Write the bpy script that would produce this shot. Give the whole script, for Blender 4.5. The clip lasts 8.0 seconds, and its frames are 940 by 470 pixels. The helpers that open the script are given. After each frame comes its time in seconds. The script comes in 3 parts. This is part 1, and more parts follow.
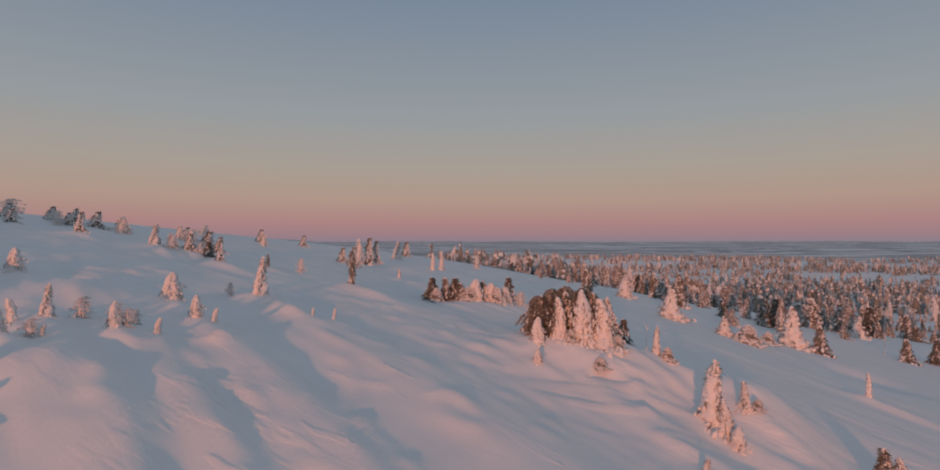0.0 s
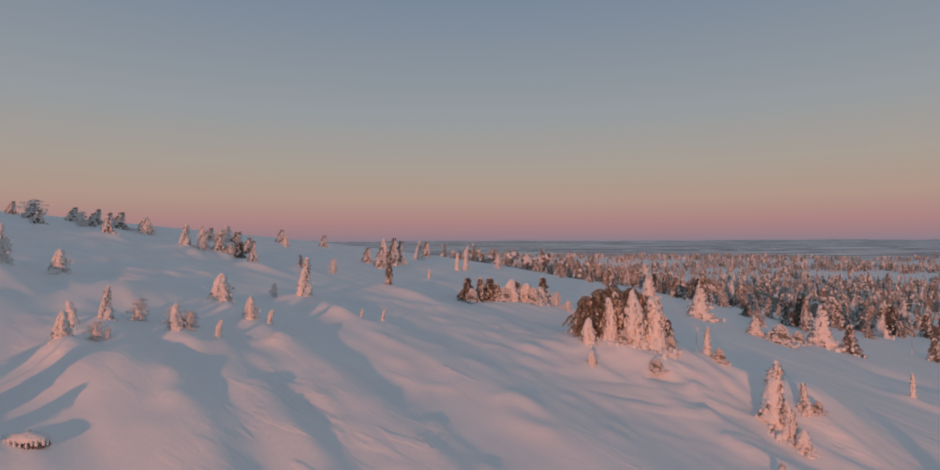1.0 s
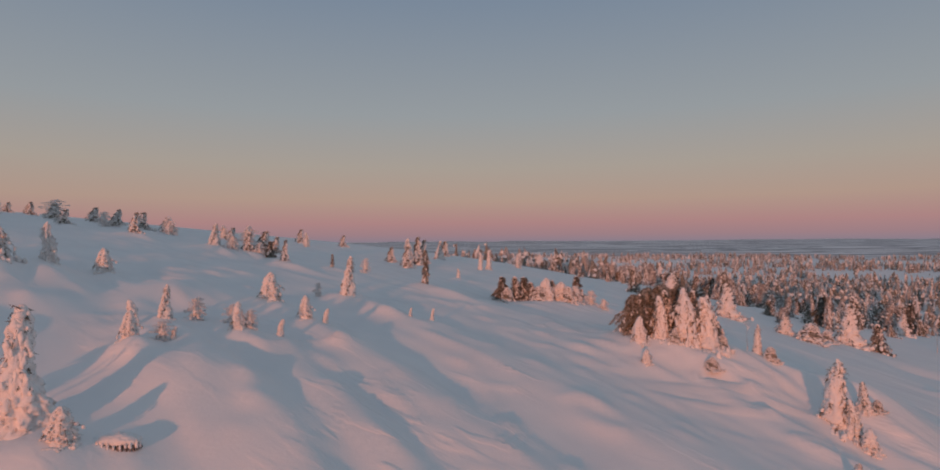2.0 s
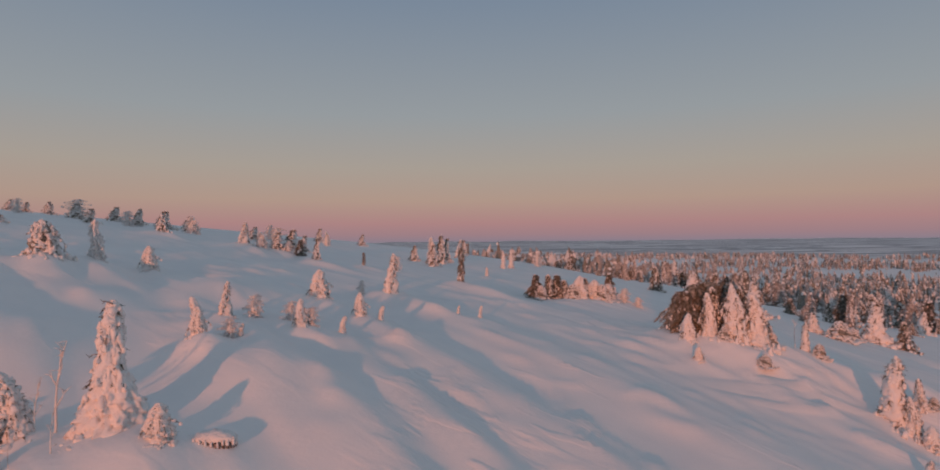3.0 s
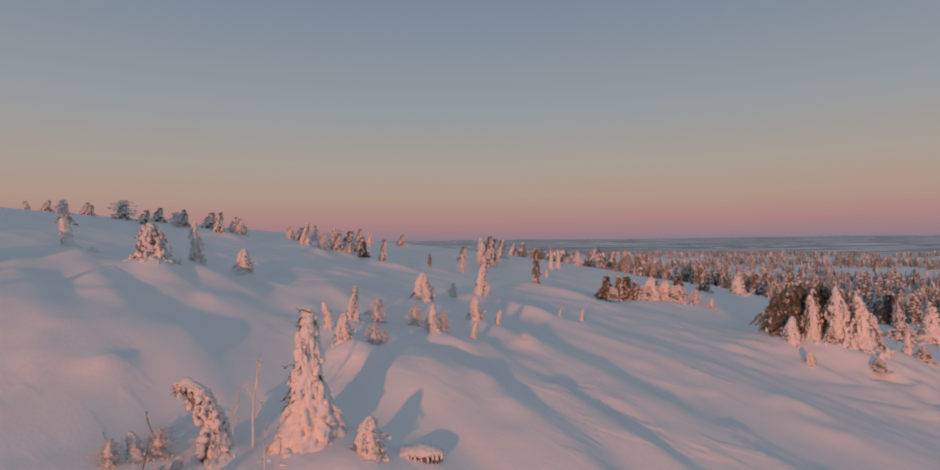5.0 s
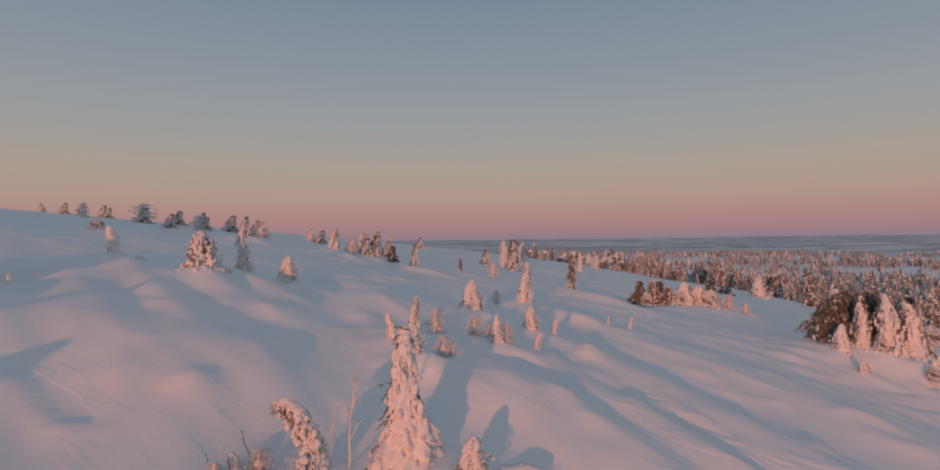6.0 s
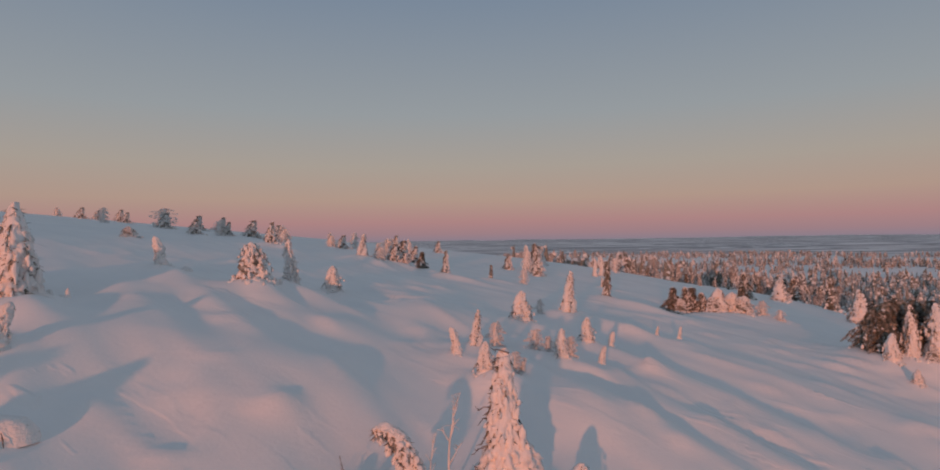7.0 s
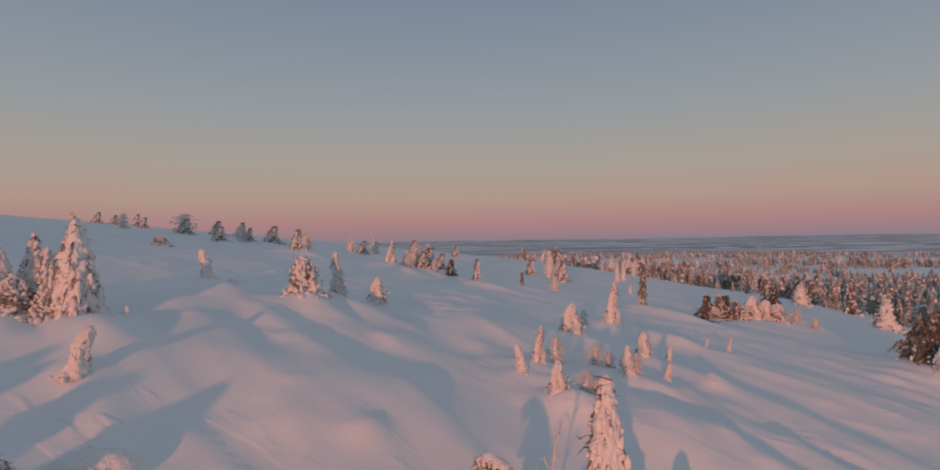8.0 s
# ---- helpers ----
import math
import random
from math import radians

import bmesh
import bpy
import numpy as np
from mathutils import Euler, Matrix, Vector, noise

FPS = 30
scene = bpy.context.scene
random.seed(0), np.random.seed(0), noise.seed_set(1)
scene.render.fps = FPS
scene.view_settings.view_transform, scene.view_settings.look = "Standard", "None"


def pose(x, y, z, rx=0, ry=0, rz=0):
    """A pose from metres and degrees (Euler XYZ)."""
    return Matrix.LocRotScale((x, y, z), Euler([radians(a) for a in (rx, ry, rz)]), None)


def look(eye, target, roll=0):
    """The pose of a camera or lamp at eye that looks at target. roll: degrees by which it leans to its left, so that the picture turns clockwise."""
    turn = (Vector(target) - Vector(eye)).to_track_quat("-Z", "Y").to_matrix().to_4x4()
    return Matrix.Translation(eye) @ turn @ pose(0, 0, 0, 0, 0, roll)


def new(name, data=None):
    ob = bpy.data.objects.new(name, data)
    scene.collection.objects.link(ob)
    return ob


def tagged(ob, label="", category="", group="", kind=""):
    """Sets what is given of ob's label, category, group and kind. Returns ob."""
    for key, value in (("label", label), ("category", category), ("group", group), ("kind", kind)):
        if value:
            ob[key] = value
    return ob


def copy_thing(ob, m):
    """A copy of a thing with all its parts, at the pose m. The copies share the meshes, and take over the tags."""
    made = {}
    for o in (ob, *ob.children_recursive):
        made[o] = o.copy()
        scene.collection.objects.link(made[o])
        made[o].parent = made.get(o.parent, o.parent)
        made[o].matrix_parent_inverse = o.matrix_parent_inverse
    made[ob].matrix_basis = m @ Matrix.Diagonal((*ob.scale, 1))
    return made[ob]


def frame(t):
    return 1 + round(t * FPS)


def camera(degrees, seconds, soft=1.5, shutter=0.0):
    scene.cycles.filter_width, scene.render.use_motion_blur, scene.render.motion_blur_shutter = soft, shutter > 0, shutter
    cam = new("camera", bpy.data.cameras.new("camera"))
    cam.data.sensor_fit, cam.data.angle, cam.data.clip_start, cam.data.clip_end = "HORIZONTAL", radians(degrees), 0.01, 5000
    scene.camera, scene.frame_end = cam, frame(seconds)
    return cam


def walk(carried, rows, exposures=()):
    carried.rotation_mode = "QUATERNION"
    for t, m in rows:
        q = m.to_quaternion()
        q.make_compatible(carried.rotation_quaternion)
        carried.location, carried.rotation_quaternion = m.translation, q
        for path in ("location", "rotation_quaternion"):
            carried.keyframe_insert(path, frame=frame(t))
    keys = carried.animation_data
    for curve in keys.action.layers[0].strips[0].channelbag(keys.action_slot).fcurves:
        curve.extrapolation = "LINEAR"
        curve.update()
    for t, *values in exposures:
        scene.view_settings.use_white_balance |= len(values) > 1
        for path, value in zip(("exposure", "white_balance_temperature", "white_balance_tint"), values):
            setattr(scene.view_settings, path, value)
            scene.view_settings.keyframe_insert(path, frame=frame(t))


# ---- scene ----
cam = camera(77.6, 8.0, soft=1.75)
PATH = [
    (0, (-0.68, 0.694, 8.033), (-0.72, 2.693, 8.056), -0.0),
    (0.5, (-2.033, 0.87, 8.077), (-2.076, 2.869, 8.099), -0.1),
    (1, (-3.402, 1.132, 8.068), (-3.45, 3.132, 8.089), -0.2),
    (1.5, (-4.78, 1.366, 8.013), (-4.829, 3.366, 8.035), -0.3),
    (3, (-8.709, 1.726, 7.776), (-8.765, 3.725, 7.799), -0.5),
    (3.5, (-9.953, 1.795, 7.728), (-10.016, 3.793, 7.75), -0.4),
    (4, (-11.31, 1.924, 7.793), (-11.374, 3.923, 7.816), -0.5),
    (4.5, (-12.688, 2.057, 7.869), (-12.754, 4.056, 7.89), -0.6),
    (6, (-16.476, 2.371, 8.436), (-16.547, 4.37, 8.454), -0.7),
    (6.5, (-17.706, 2.484, 8.679), (-17.779, 4.483, 8.697), -0.7),
    (7, (-18.921, 2.605, 8.963), (-18.995, 4.604, 8.982), -0.8),
    (7.5, (-20.116, 2.736, 9.27), (-20.193, 4.734, 9.291), -0.9),
    (8, (-21.313, 2.856, 9.58), (-21.391, 4.855, 9.6), -0.9),
]
walk(cam, [(t, look(eye, target, roll)) for t, eye, target, roll in PATH])

# ---- world and sun ----
SUN_EL, SUN_AZ = 3.7, 13.5   # degrees above the horizon; degrees by which its light travels to the right of straight ahead
SKY = [(0.0, (0.262, 0.212, 0.262)), (0.012, (0.34, 0.214, 0.240)), (0.032, (0.413, 0.228, 0.233)), (0.07, (0.430, 0.300, 0.250)),
       (0.125, (0.385, 0.332, 0.292)), (0.21, (0.300, 0.322, 0.342)), (0.38, (0.194, 0.246, 0.322)), (0.55, (0.188, 0.230, 0.290)), (1.0, (0.186, 0.226, 0.280))]
world = bpy.data.worlds.new("sky")
scene.world = world
world.use_nodes = True
wn, wl = world.node_tree.nodes, world.node_tree.links
wn.clear()
w_out = wn.new("ShaderNodeOutputWorld")
w_add = wn.new("ShaderNodeAddShader")
w_grad = wn.new("ShaderNodeBackground")
w_sky = wn.new("ShaderNodeBackground")
w_coord = wn.new("ShaderNodeTexCoord")
w_xyz = wn.new("ShaderNodeSeparateXYZ")
w_ramp = wn.new("ShaderNodeValToRGB")
w_nishita = wn.new("ShaderNodeTexSky")
w_nishita.sky_type = "NISHITA"
w_nishita.sun_disc = False
w_nishita.sun_elevation = radians(SUN_EL)
w_nishita.sun_rotation = radians(180 + SUN_AZ)
w_nishita.air_density, w_nishita.dust_density = 1.0, 1.5
ramp = w_ramp.color_ramp
while len(ramp.elements) < len(SKY):
    ramp.elements.new(0.5)
for el, (p, c) in zip(ramp.elements, SKY):
    el.position, el.color = p, (*c, 1)
wl.new(w_coord.outputs["Generated"], w_xyz.inputs[0])
wl.new(w_xyz.outputs["Z"], w_ramp.inputs[0])
wl.new(w_ramp.outputs[0], w_grad.inputs[0])
w_grad.inputs[1].default_value = 0.97
wl.new(w_nishita.outputs[0], w_sky.inputs[0])
w_sky.inputs[1].default_value = 0.006
wl.new(w_grad.outputs[0], w_add.inputs[0])
wl.new(w_sky.outputs[0], w_add.inputs[1])
wl.new(w_add.outputs[0], w_out.inputs[0])

sun_data = bpy.data.lights.new("sun", "SUN")
sun_data.energy, sun_data.angle, sun_data.color = 1.72, radians(1.6), (1.0, 0.305, 0.135)
sun = new("sun", sun_data)
_a, _e = radians(SUN_AZ), radians(SUN_EL)
sun_way = Vector((math.sin(_a) * math.cos(_e), math.cos(_a) * math.cos(_e), -math.sin(_e)))
sun.matrix_world = Matrix.Translation((0, -60, 40)) @ sun_way.to_track_quat("-Z", "Y").to_matrix().to_4x4()

# ---- materials ----
def material(name):
    m = bpy.data.materials.new(name)
    m.use_nodes = True
    n, l = m.node_tree.nodes, m.node_tree.links
    return m, n, l, n["Principled BSDF"]


def noise_tex(n, l, scale, detail=4.0, vector=None, rough=0.55):
    t = n.new("ShaderNodeTexNoise")
    t.inputs["Scale"].default_value = scale
    t.inputs["Detail"].default_value = detail
    t.inputs["Roughness"].default_value = rough
    if vector is not None:
        l.new(vector, t.inputs["Vector"])
    return t


def two_tone(n, l, fac, a, b, lo=0.3, hi=0.7):
    r = n.new("ShaderNodeValToRGB")
    r.color_ramp.elements[0].position, r.color_ramp.elements[0].color = lo, (*a, 1)
    r.color_ramp.elements[1].position, r.color_ramp.elements[1].color = hi, (*b, 1)
    l.new(fac, r.inputs[0])
    return r


def bump(n, l, height, strength, distance, normal=None):
    b = n.new("ShaderNodeBump")
    b.inputs["Strength"].default_value = strength
    b.inputs["Distance"].default_value = distance
    l.new(height, b.inputs["Height"])
    if normal is not None:
        l.new(normal, b.inputs["Normal"])
    return b


def make_ground_snow():
    """Wind-packed snow: long sastrugi along the wind, fine grain; frosted woods and open bogs far out, paled to suggest
    haze.
    """
    m, n, l, p = material("wind_packed_snow")
    co = n.new("ShaderNodeTexCoord")
    mp = n.new("ShaderNodeMapping")
    mp.vector_type = "TEXTURE"
    mp.inputs["Rotation"].default_value = (0, 0, radians(-28))
    mp.inputs["Scale"].default_value = (5.5, 1.0, 1.0)
    l.new(co.outputs["Object"], mp.inputs["Vector"])
    sast_n = noise_tex(n, l, 1.0, 2.5, mp.outputs[0], 0.5)
    sast = n.new("ShaderNodeMapRange")
    sast.interpolation_type = "SMOOTHSTEP"
    sast.inputs["From Min"].default_value, sast.inputs["From Max"].default_value = 0.52, 0.64
    l.new(sast_n.outputs[0], sast.inputs["Value"])
    gate = noise_tex(n, l, 0.13, 2.0, co.outputs["Object"])
    gr = n.new("ShaderNodeMapRange")
    gr.inputs["From Min"].default_value, gr.inputs["From Max"].default_value = 0.46, 0.66
    l.new(gate.outputs[0], gr.inputs["Value"])
    mul = n.new("ShaderNodeMath")
    mul.operation = "MULTIPLY"
    l.new(sast.outputs[0], mul.inputs[0])
    l.new(gr.outputs[0], mul.inputs[1])
    grain = noise_tex(n, l, 9.0, 6.0, co.outputs["Object"], 0.6)
    b1 = bump(n, l, mul.outputs[0], 0.6, 0.06)
    b2 = bump(n, l, grain.outputs[0], 0.3, 0.03, b1.outputs[0])
    l.new(b2.outputs[0], p.inputs["Normal"])
    tone = noise_tex(n, l, 0.35, 5.0, co.outputs["Object"])
    near = two_tone(n, l, tone.outputs[0], (0.845, 0.85, 0.855), (0.905, 0.90, 0.895))
    # far plain: frosted woods with open bogs, in long bands; woods paled for haze
    mf = n.new("ShaderNodeMapping")
    mf.inputs["Scale"].default_value = (0.0009, 0.0060, 1.0)
    l.new(co.outputs["Object"], mf.inputs["Vector"])
    bands = noise_tex(n, l, 1.6, 6.0, mf.outputs[0], 0.6)
    far = two_tone(n, l, bands.outputs[0], (0.36, 0.36, 0.38), (0.88, 0.88, 0.88), 0.48, 0.55)
    sep = n.new("ShaderNodeSeparateXYZ")
    l.new(co.outputs["Object"], sep.inputs[0])
    fr = n.new("ShaderNodeMapRange")
    fr.inputs["From Min"].default_value, fr.inputs["From Max"].default_value = 600, 800
    l.new(sep.outputs["Y"], fr.inputs["Value"])
    mix = n.new("ShaderNodeMix")
    mix.data_type = "RGBA"
    l.new(fr.outputs[0], mix.inputs["Factor"])
    l.new(near.outputs[0], mix.inputs["A"])
    l.new(far.outputs[0], mix.inputs["B"])
    l.new(mix.outputs["Result"], p.inputs["Base Color"])
    p.inputs["Roughness"].default_value = 0.62
    p.inputs["Specular IOR Level"].default_value = 0.25
    return m


def make_tree_snow():
    m, n, l, p = material("rime_and_snow")
    co = n.new("ShaderNodeTexCoord")
    lumps = noise_tex(n, l, 7.0, 4.0, co.outputs["Object"])
    fine = noise_tex(n, l, 38.0, 3.0, co.outputs["Object"])
    b1 = bump(n, l, lumps.outputs[0], 0.75, 0.12)
    b2 = bump(n, l, fine.outputs[0], 0.4, 0.02, b1.outputs[0])
    l.new(b2.outputs[0], p.inputs["Normal"])
    patch = noise_tex(n, l, 9.0, 5.0, co.outputs["Object"], 0.65)
    c = two_tone(n, l, patch.outputs[0], (0.34, 0.29, 0.25), (0.84, 0.835, 0.83), 0.27, 0.36)
    l.new(c.outputs[0], p.inputs["Base Color"])
    p.inputs["Roughness"].default_value = 0.7
    p.inputs["Specular IOR Level"].default_value = 0.2
    return m


def make_needles(name="frosted_spruce_needles", dark=(0.105, 0.108, 0.085), pale=(0.48, 0.46, 0.43)):
    m, n, l, p = material(name)
    co = n.new("ShaderNodeTexCoord")
    a = noise_tex(n, l, 14.0, 4.0, co.outputs["Object"])
    c = two_tone(n, l, a.outputs[0], dark, pale, 0.38, 0.70)
    l.new(c.outputs[0], p.inputs["Base Color"])
    b = bump(n, l, a.outputs[0], 0.6, 0.03)
    l.new(b.outputs[0], p.inputs["Normal"])
    p.inputs["Roughness"].default_value = 0.85
    p.inputs["Specular IOR Level"].default_value = 0.15
    return m


def make_bark(name="grey_bark_with_rime", dark=(0.07, 0.055, 0.045), pale=(0.42, 0.38, 0.36)):
    m, n, l, p = material(name)
    co = n.new("ShaderNodeTexCoord")
    a = noise_tex(n, l, 11.0, 5.0, co.outputs["Object"])
    c = two_tone(n, l, a.outputs[0], dark, pale, 0.4, 0.68)
    l.new(c.outputs[0], p.inputs["Base Color"])
    b = bump(n, l, a.outputs[0], 0.7, 0.02)
    l.new(b.outputs[0], p.inputs["Normal"])
    p.inputs["Roughness"].default_value = 0.85
    return m


SNOW_GROUND, SNOW, NEEDLES, BARK = make_ground_snow(), make_tree_snow(), make_needles(), make_bark()
FROST = make_needles("thick_hoarfrost", (0.60, 0.60, 0.60), (0.88, 0.88, 0.88))
DUSTED = make_needles("snow_dusted_needles", (0.24, 0.23, 0.22), (0.66, 0.65, 0.64))
RIMED = make_bark("rime_coated_twigs", (0.66, 0.65, 0.64), (0.85, 0.84, 0.83))

# ---- terrain ----
lattice = np.random.RandomState(11).rand(256, 256)


def value_noise(x, y):
    """Smooth noise, about -1 to 1, for arrays."""
    xi, yi = np.floor(x).astype(int), np.floor(y).astype(int)
    fx, fy = x - xi, y - yi
    fx, fy = fx * fx * fx * (fx * (fx * 6 - 15) + 10), fy * fy * fy * (fy * (fy * 6 - 15) + 10)
    g = lambda i, j: lattice[(xi + i) % 256, (yi + j) % 256]
    top = g(0, 0) * (1 - fx) + g(1, 0) * fx
    low = g(0, 1) * (1 - fx) + g(1, 1) * fx
    return 2 * (top * (1 - fy) + low * fy) - 1


def smooth(v, a, b):
    k = np.clip((v - a) / (b - a), 0, 1)
    return k * k * (3 - 2 * k)


# broad swells of the fell: rows of heights over a regular grid of swells
SWELL_X, SWELL_Y, SWELL_R = (-60, -35, -12, 12, 40), (5, 30, 58, 90), 26.0
SWELLS = ((-1.05, 1.03, 1.12, 0.16), (-0.54, 2.01, -0.27, 1.03), (-2.06, 1.89, -2.4, 1.92), (-4.22, 3.68, 1.93, 1.27), (-2.73, -0.63, -2.3, -0.2))
PLANE = (-0.3973, -0.1422, 0.0138)
# hollows and drifts round single trees: x, y, height
MOUNDS = [(-20.9, 16.2, -0.54), (-16.2, 17.3, 0.27), (-27.5, 33.8, -0.18), (-14.5, 37.0, -0.16), (-30.1, 52.7, 0.29), (-4.8, 49.0, -0.69), (-36.2, 23.1, -0.47), (-38.0, 23.5, -0.47), (-17.5, 32.1, 0.13), (-16.3, 25.3, 0.21), (-14.7, 25.7, 0.35), (-35.3, 31.0, 0.12), (-9.7, 33.8, -0.17), (1.5, 36.0, 0.27), (3.1, 34.5, 0.29), (4.7, 34.3, 0.2), (6.2, 34.5, 0.65), (6.9, 38.3, 0.63), (2.35, 32.8, -0.15), (5.6, 33.4, -0.2), (9.7, 36.7, 0.32), (10.3, 35.2, 0.42), (10.0, 31.8, -0.56), (14.4, 35.4, 0.35), (6.7, 27.3, -0.31), (8.5, 29.4, 0.26), (15.5, 32.3, 0.6), (16.6, 30.7, -0.18), (6.3, 31.1, -0.15), (37.4, 59.4, -0.88)]
# long wind drifts: start and end along the wind, crest across it, width of the sunward and of the lee side, height
DRIFTS = ((-31, -12, 6.3, 2.6, 1.0, 0.50), (-30, -15, 8.8, 1.3, 1.0, 0.36), (-29, -8, 12.2, 2.0, 1.6, 0.48), (-30, -4, 18.4, 3.6, 3.2, 0.48),
          (-43, -27, -3.2, 1.9, 1.2, 0.34), (-42, -28, -0.9, 1.1, 1.5, 0.34), (-43, -33, 3.4, 1.6, 1.6, 0.40), (-44, -36, -6.6, 1.8, 1.4, 0.35))
# broader banks of packed snow: x, y, height, radius
BANKS = ((-18.8, 22.2, 0.40, 0.55), (-29.7, 28.4, 0.42, 0.8), (12.3, 28.6, -0.55, 1.5), (-16.1, 16.4, 0.45, 1.3), (-18.4, 15.4, 0.35, 1.1), (-16.6, 20.6, 0.75, 1.7), (-12.3, 20.6, 0.40, 2.2), (-31.5, 22.0, 0.50, 5.0), (-24.0, 20.5, 0.40, 2.2), (-22.2, 30.6, 0.70, 1.8), (-33.0, 28.3, 0.25, 2.0), (15.2, 35.6, 1.00, 2.0), (7.4, 30.4, 0.40, 1.7))
WIND = Vector((0.75, -0.66))
SPOTS = []
# little wind-carved crests: place, length, height
crests = np.random.RandomState(23)
CRESTS = [(crests.uniform(-33, 16), crests.uniform(15, 42), crests.uniform(0.35, 1.1), crests.uniform(0.07, 0.17)) for _ in range(170)]
CRESTS += [(-12.4, 24.65, 0.9, 0.16), (-11.6, 34.1, 0.7, 0.22), (-7.2, 28.05, 0.8, 0.13), (-9.5, 32.9, 0.9, 0.13), (-0.8, 34.0, 0.9, 0.26), (-23.6, 34.1, 1.7, 0.22),
           (-22.3, 33.3, 1.2, 0.18), (-25.4, 25.4, 1.0, 0.17), (-23.8, 20.7, 1.0, 0.15), (-21.6, 18.3, 1.2, 0.13), (-9.4, 20.0, 1.1, 0.12), (5.6, 30.4, 1.2, 0.15)]


def spot(kind, x, y, h, w=1.0, turn=0.0):
    """Notes a single tree of the slope: kind, place, height, breadth against its kind, turn."""
    SPOTS.append((kind, x, y, h, w, turn))


spot("near", -18.6, 17.0, 3.75, 0.86, -20)
spot("blunt", -16.95, 16.2, 1.0, 1.35, 7)
spot("bent", -20.75, 16.4, 1.9, 1.00, 0)
spot("arch", -15.85, 16.8, 0.8, 1.70, -8)
spot("bush", -30.0, 29.2, 1.9, 0.82, -40)
spot("frosted", -29.1, 31.7, 2.4, 0.80, -28)
spot("blunt", -27.5, 33.8, 1.4, 1.20, 9)
spot("heavy", -14.5, 37.0, 2.7, 0.85, -11)
spot("rime", -16.2, 36.5, 1.0, 0.65, 26)
spot("heavy", -30.1, 52.7, 2.1, 1.13, -22)
spot("frosted", -28.7, 53.0, 1.6, 1.55, 15)
spot("worn", -27.6, 54.0, 1.8, 1.16, -9)
spot("rime", -26.5, 54.0, 1.3, 0.82, 28)
spot("worn", -56.5, 68.4, 1.9, 1.60, 4)
spot("worn", -44.0, 70.0, 2.1, 1.44, -20)
spot("worn", -22.7, 49.4, 2.1, 0.65, 17)
spot("dark2", -10.6, 45.4, 3.0, 0.65, -7)
spot("dark", -4.8, 49.0, 2.2, 1.20, 30)
spot("mixed", -3.7, 49.5, 2.2, 1.24, 6)
spot("mixed", -2.4, 49.5, 1.7, 1.60, -18)
spot("blunt", -1.2, 49.5, 2.0, 1.33, 19)
spot("blunt", 0.1, 50.0, 1.7, 1.60, -5)
spot("blunt", 1.3, 50.5, 1.5, 1.60, -29)
spot("dark", 9.2, 41.9, 1.9, 1.13, -3)
spot("heavy2", 20.8, 67.5, 3.9, 1.24, -10)
spot("mixed", 42.8, 129.6, 5.5, 1.46, 27)
spot("mixed", 26.2, 92.2, 3.6, 1.34, 3)
spot("mixed", 13.2, 78.5, 3.4, 1.21, -21)
spot("heavy", 18.9, 81.4, 3.2, 1.60, 16)
spot("heavy2", 25.3, 63.9, 2.1, 1.60, -8)
spot("bush", 26.8, 61.8, 2.0, 1.26, 29)
spot("bush", 31.5, 67.3, 1.4, 1.17, 5)
spot("heavy2", 35.7, 70.0, 4.9, 1.18, -19)
spot("dark", 42.2, 86.7, 4.6, 1.39, 18)
spot("mixed", 38.6, 69.6, 3.4, 1.26, -6)
spot("heavy", 58.3, 93.9, 3.6, 1.31, -30)
spot("dark", 66.3, 103.3, 5.4, 1.12, 7)
spot("mixed", 81.9, 116.3, 5.0, 1.30, -17)
spot("pole", 52.9, 79.7, 3.3, 1.00, 20)
spot("mixed", 53.7, 76.9, 3.1, 1.32, -4)
spot("dark", 58.6, 78.3, 3.5, 0.97, -28)
spot("spire", 29.0, 46.3, 2.1, 0.73, 9)
spot("heavy", 8.7, 25.4, 0.7, 1.60, -15)
spot("mixed", 18.6, 29.3, 2.0, 1.40, 22)
spot("drape", 19.2, 29.0, 1.9, 1.00, 60)
spot("drape", -36.1, 23.1, 3.8, 0.80, -2)
spot("frosted", -37.6, 23.7, 2.6, 0.95, -26)
spot("heavy2", -38.9, 24.6, 2.7, 0.85, 11)
spot("blunt", -39.3, 23.4, 2.3, 0.90, -13)
spot("caked", -32.4, 18.0, 1.3, 0.90, 24)
spot("bush", -45.6, 44.6, 0.8, 1.41, 13)
spot("worn", -47.4, 57.7, 1.6, 1.60, -11)
spot("rime", -49.0, 66.2, 1.8, 0.99, 26)
spot("worn", -48.7, 67.5, 1.7, 1.25, 2)
spot("worn", -39.6, 56.6, 2.3, 0.97, -22)
spot("frosted", -38.6, 73.4, 1.8, 1.41, 15)
spot("worn", -36.6, 71.0, 1.7, 1.60, -9)
spot("rime", -35.9, 74.4, 2.1, 0.72, 28)
spot("worn", -32.4, 83.8, 2.1, 1.17, 4)
spot("dark", -24.9, 52.1, 1.6, 1.10, -20)
spot("dark2", -19.0, 50.5, 1.3, 0.80, 17)
spot("worn", -68.4, 80.0, 1.6, 1.60, -7)
spot("rime", -64.8, 70.0, 1.9, 0.85, 30)
spot("worn", -78.3, 85.0, 1.8, 1.55, 6)
spot("worn", -75.8, 85.0, 1.6, 1.60, -18)
spot("frosted", -85.6, 90.0, 1.5, 1.60, 19)
spot("worn", -72.5, 85.0, 2.0, 1.35, -5)
spot("rime", -57.4, 70.0, 2.4, 1.18, -29)
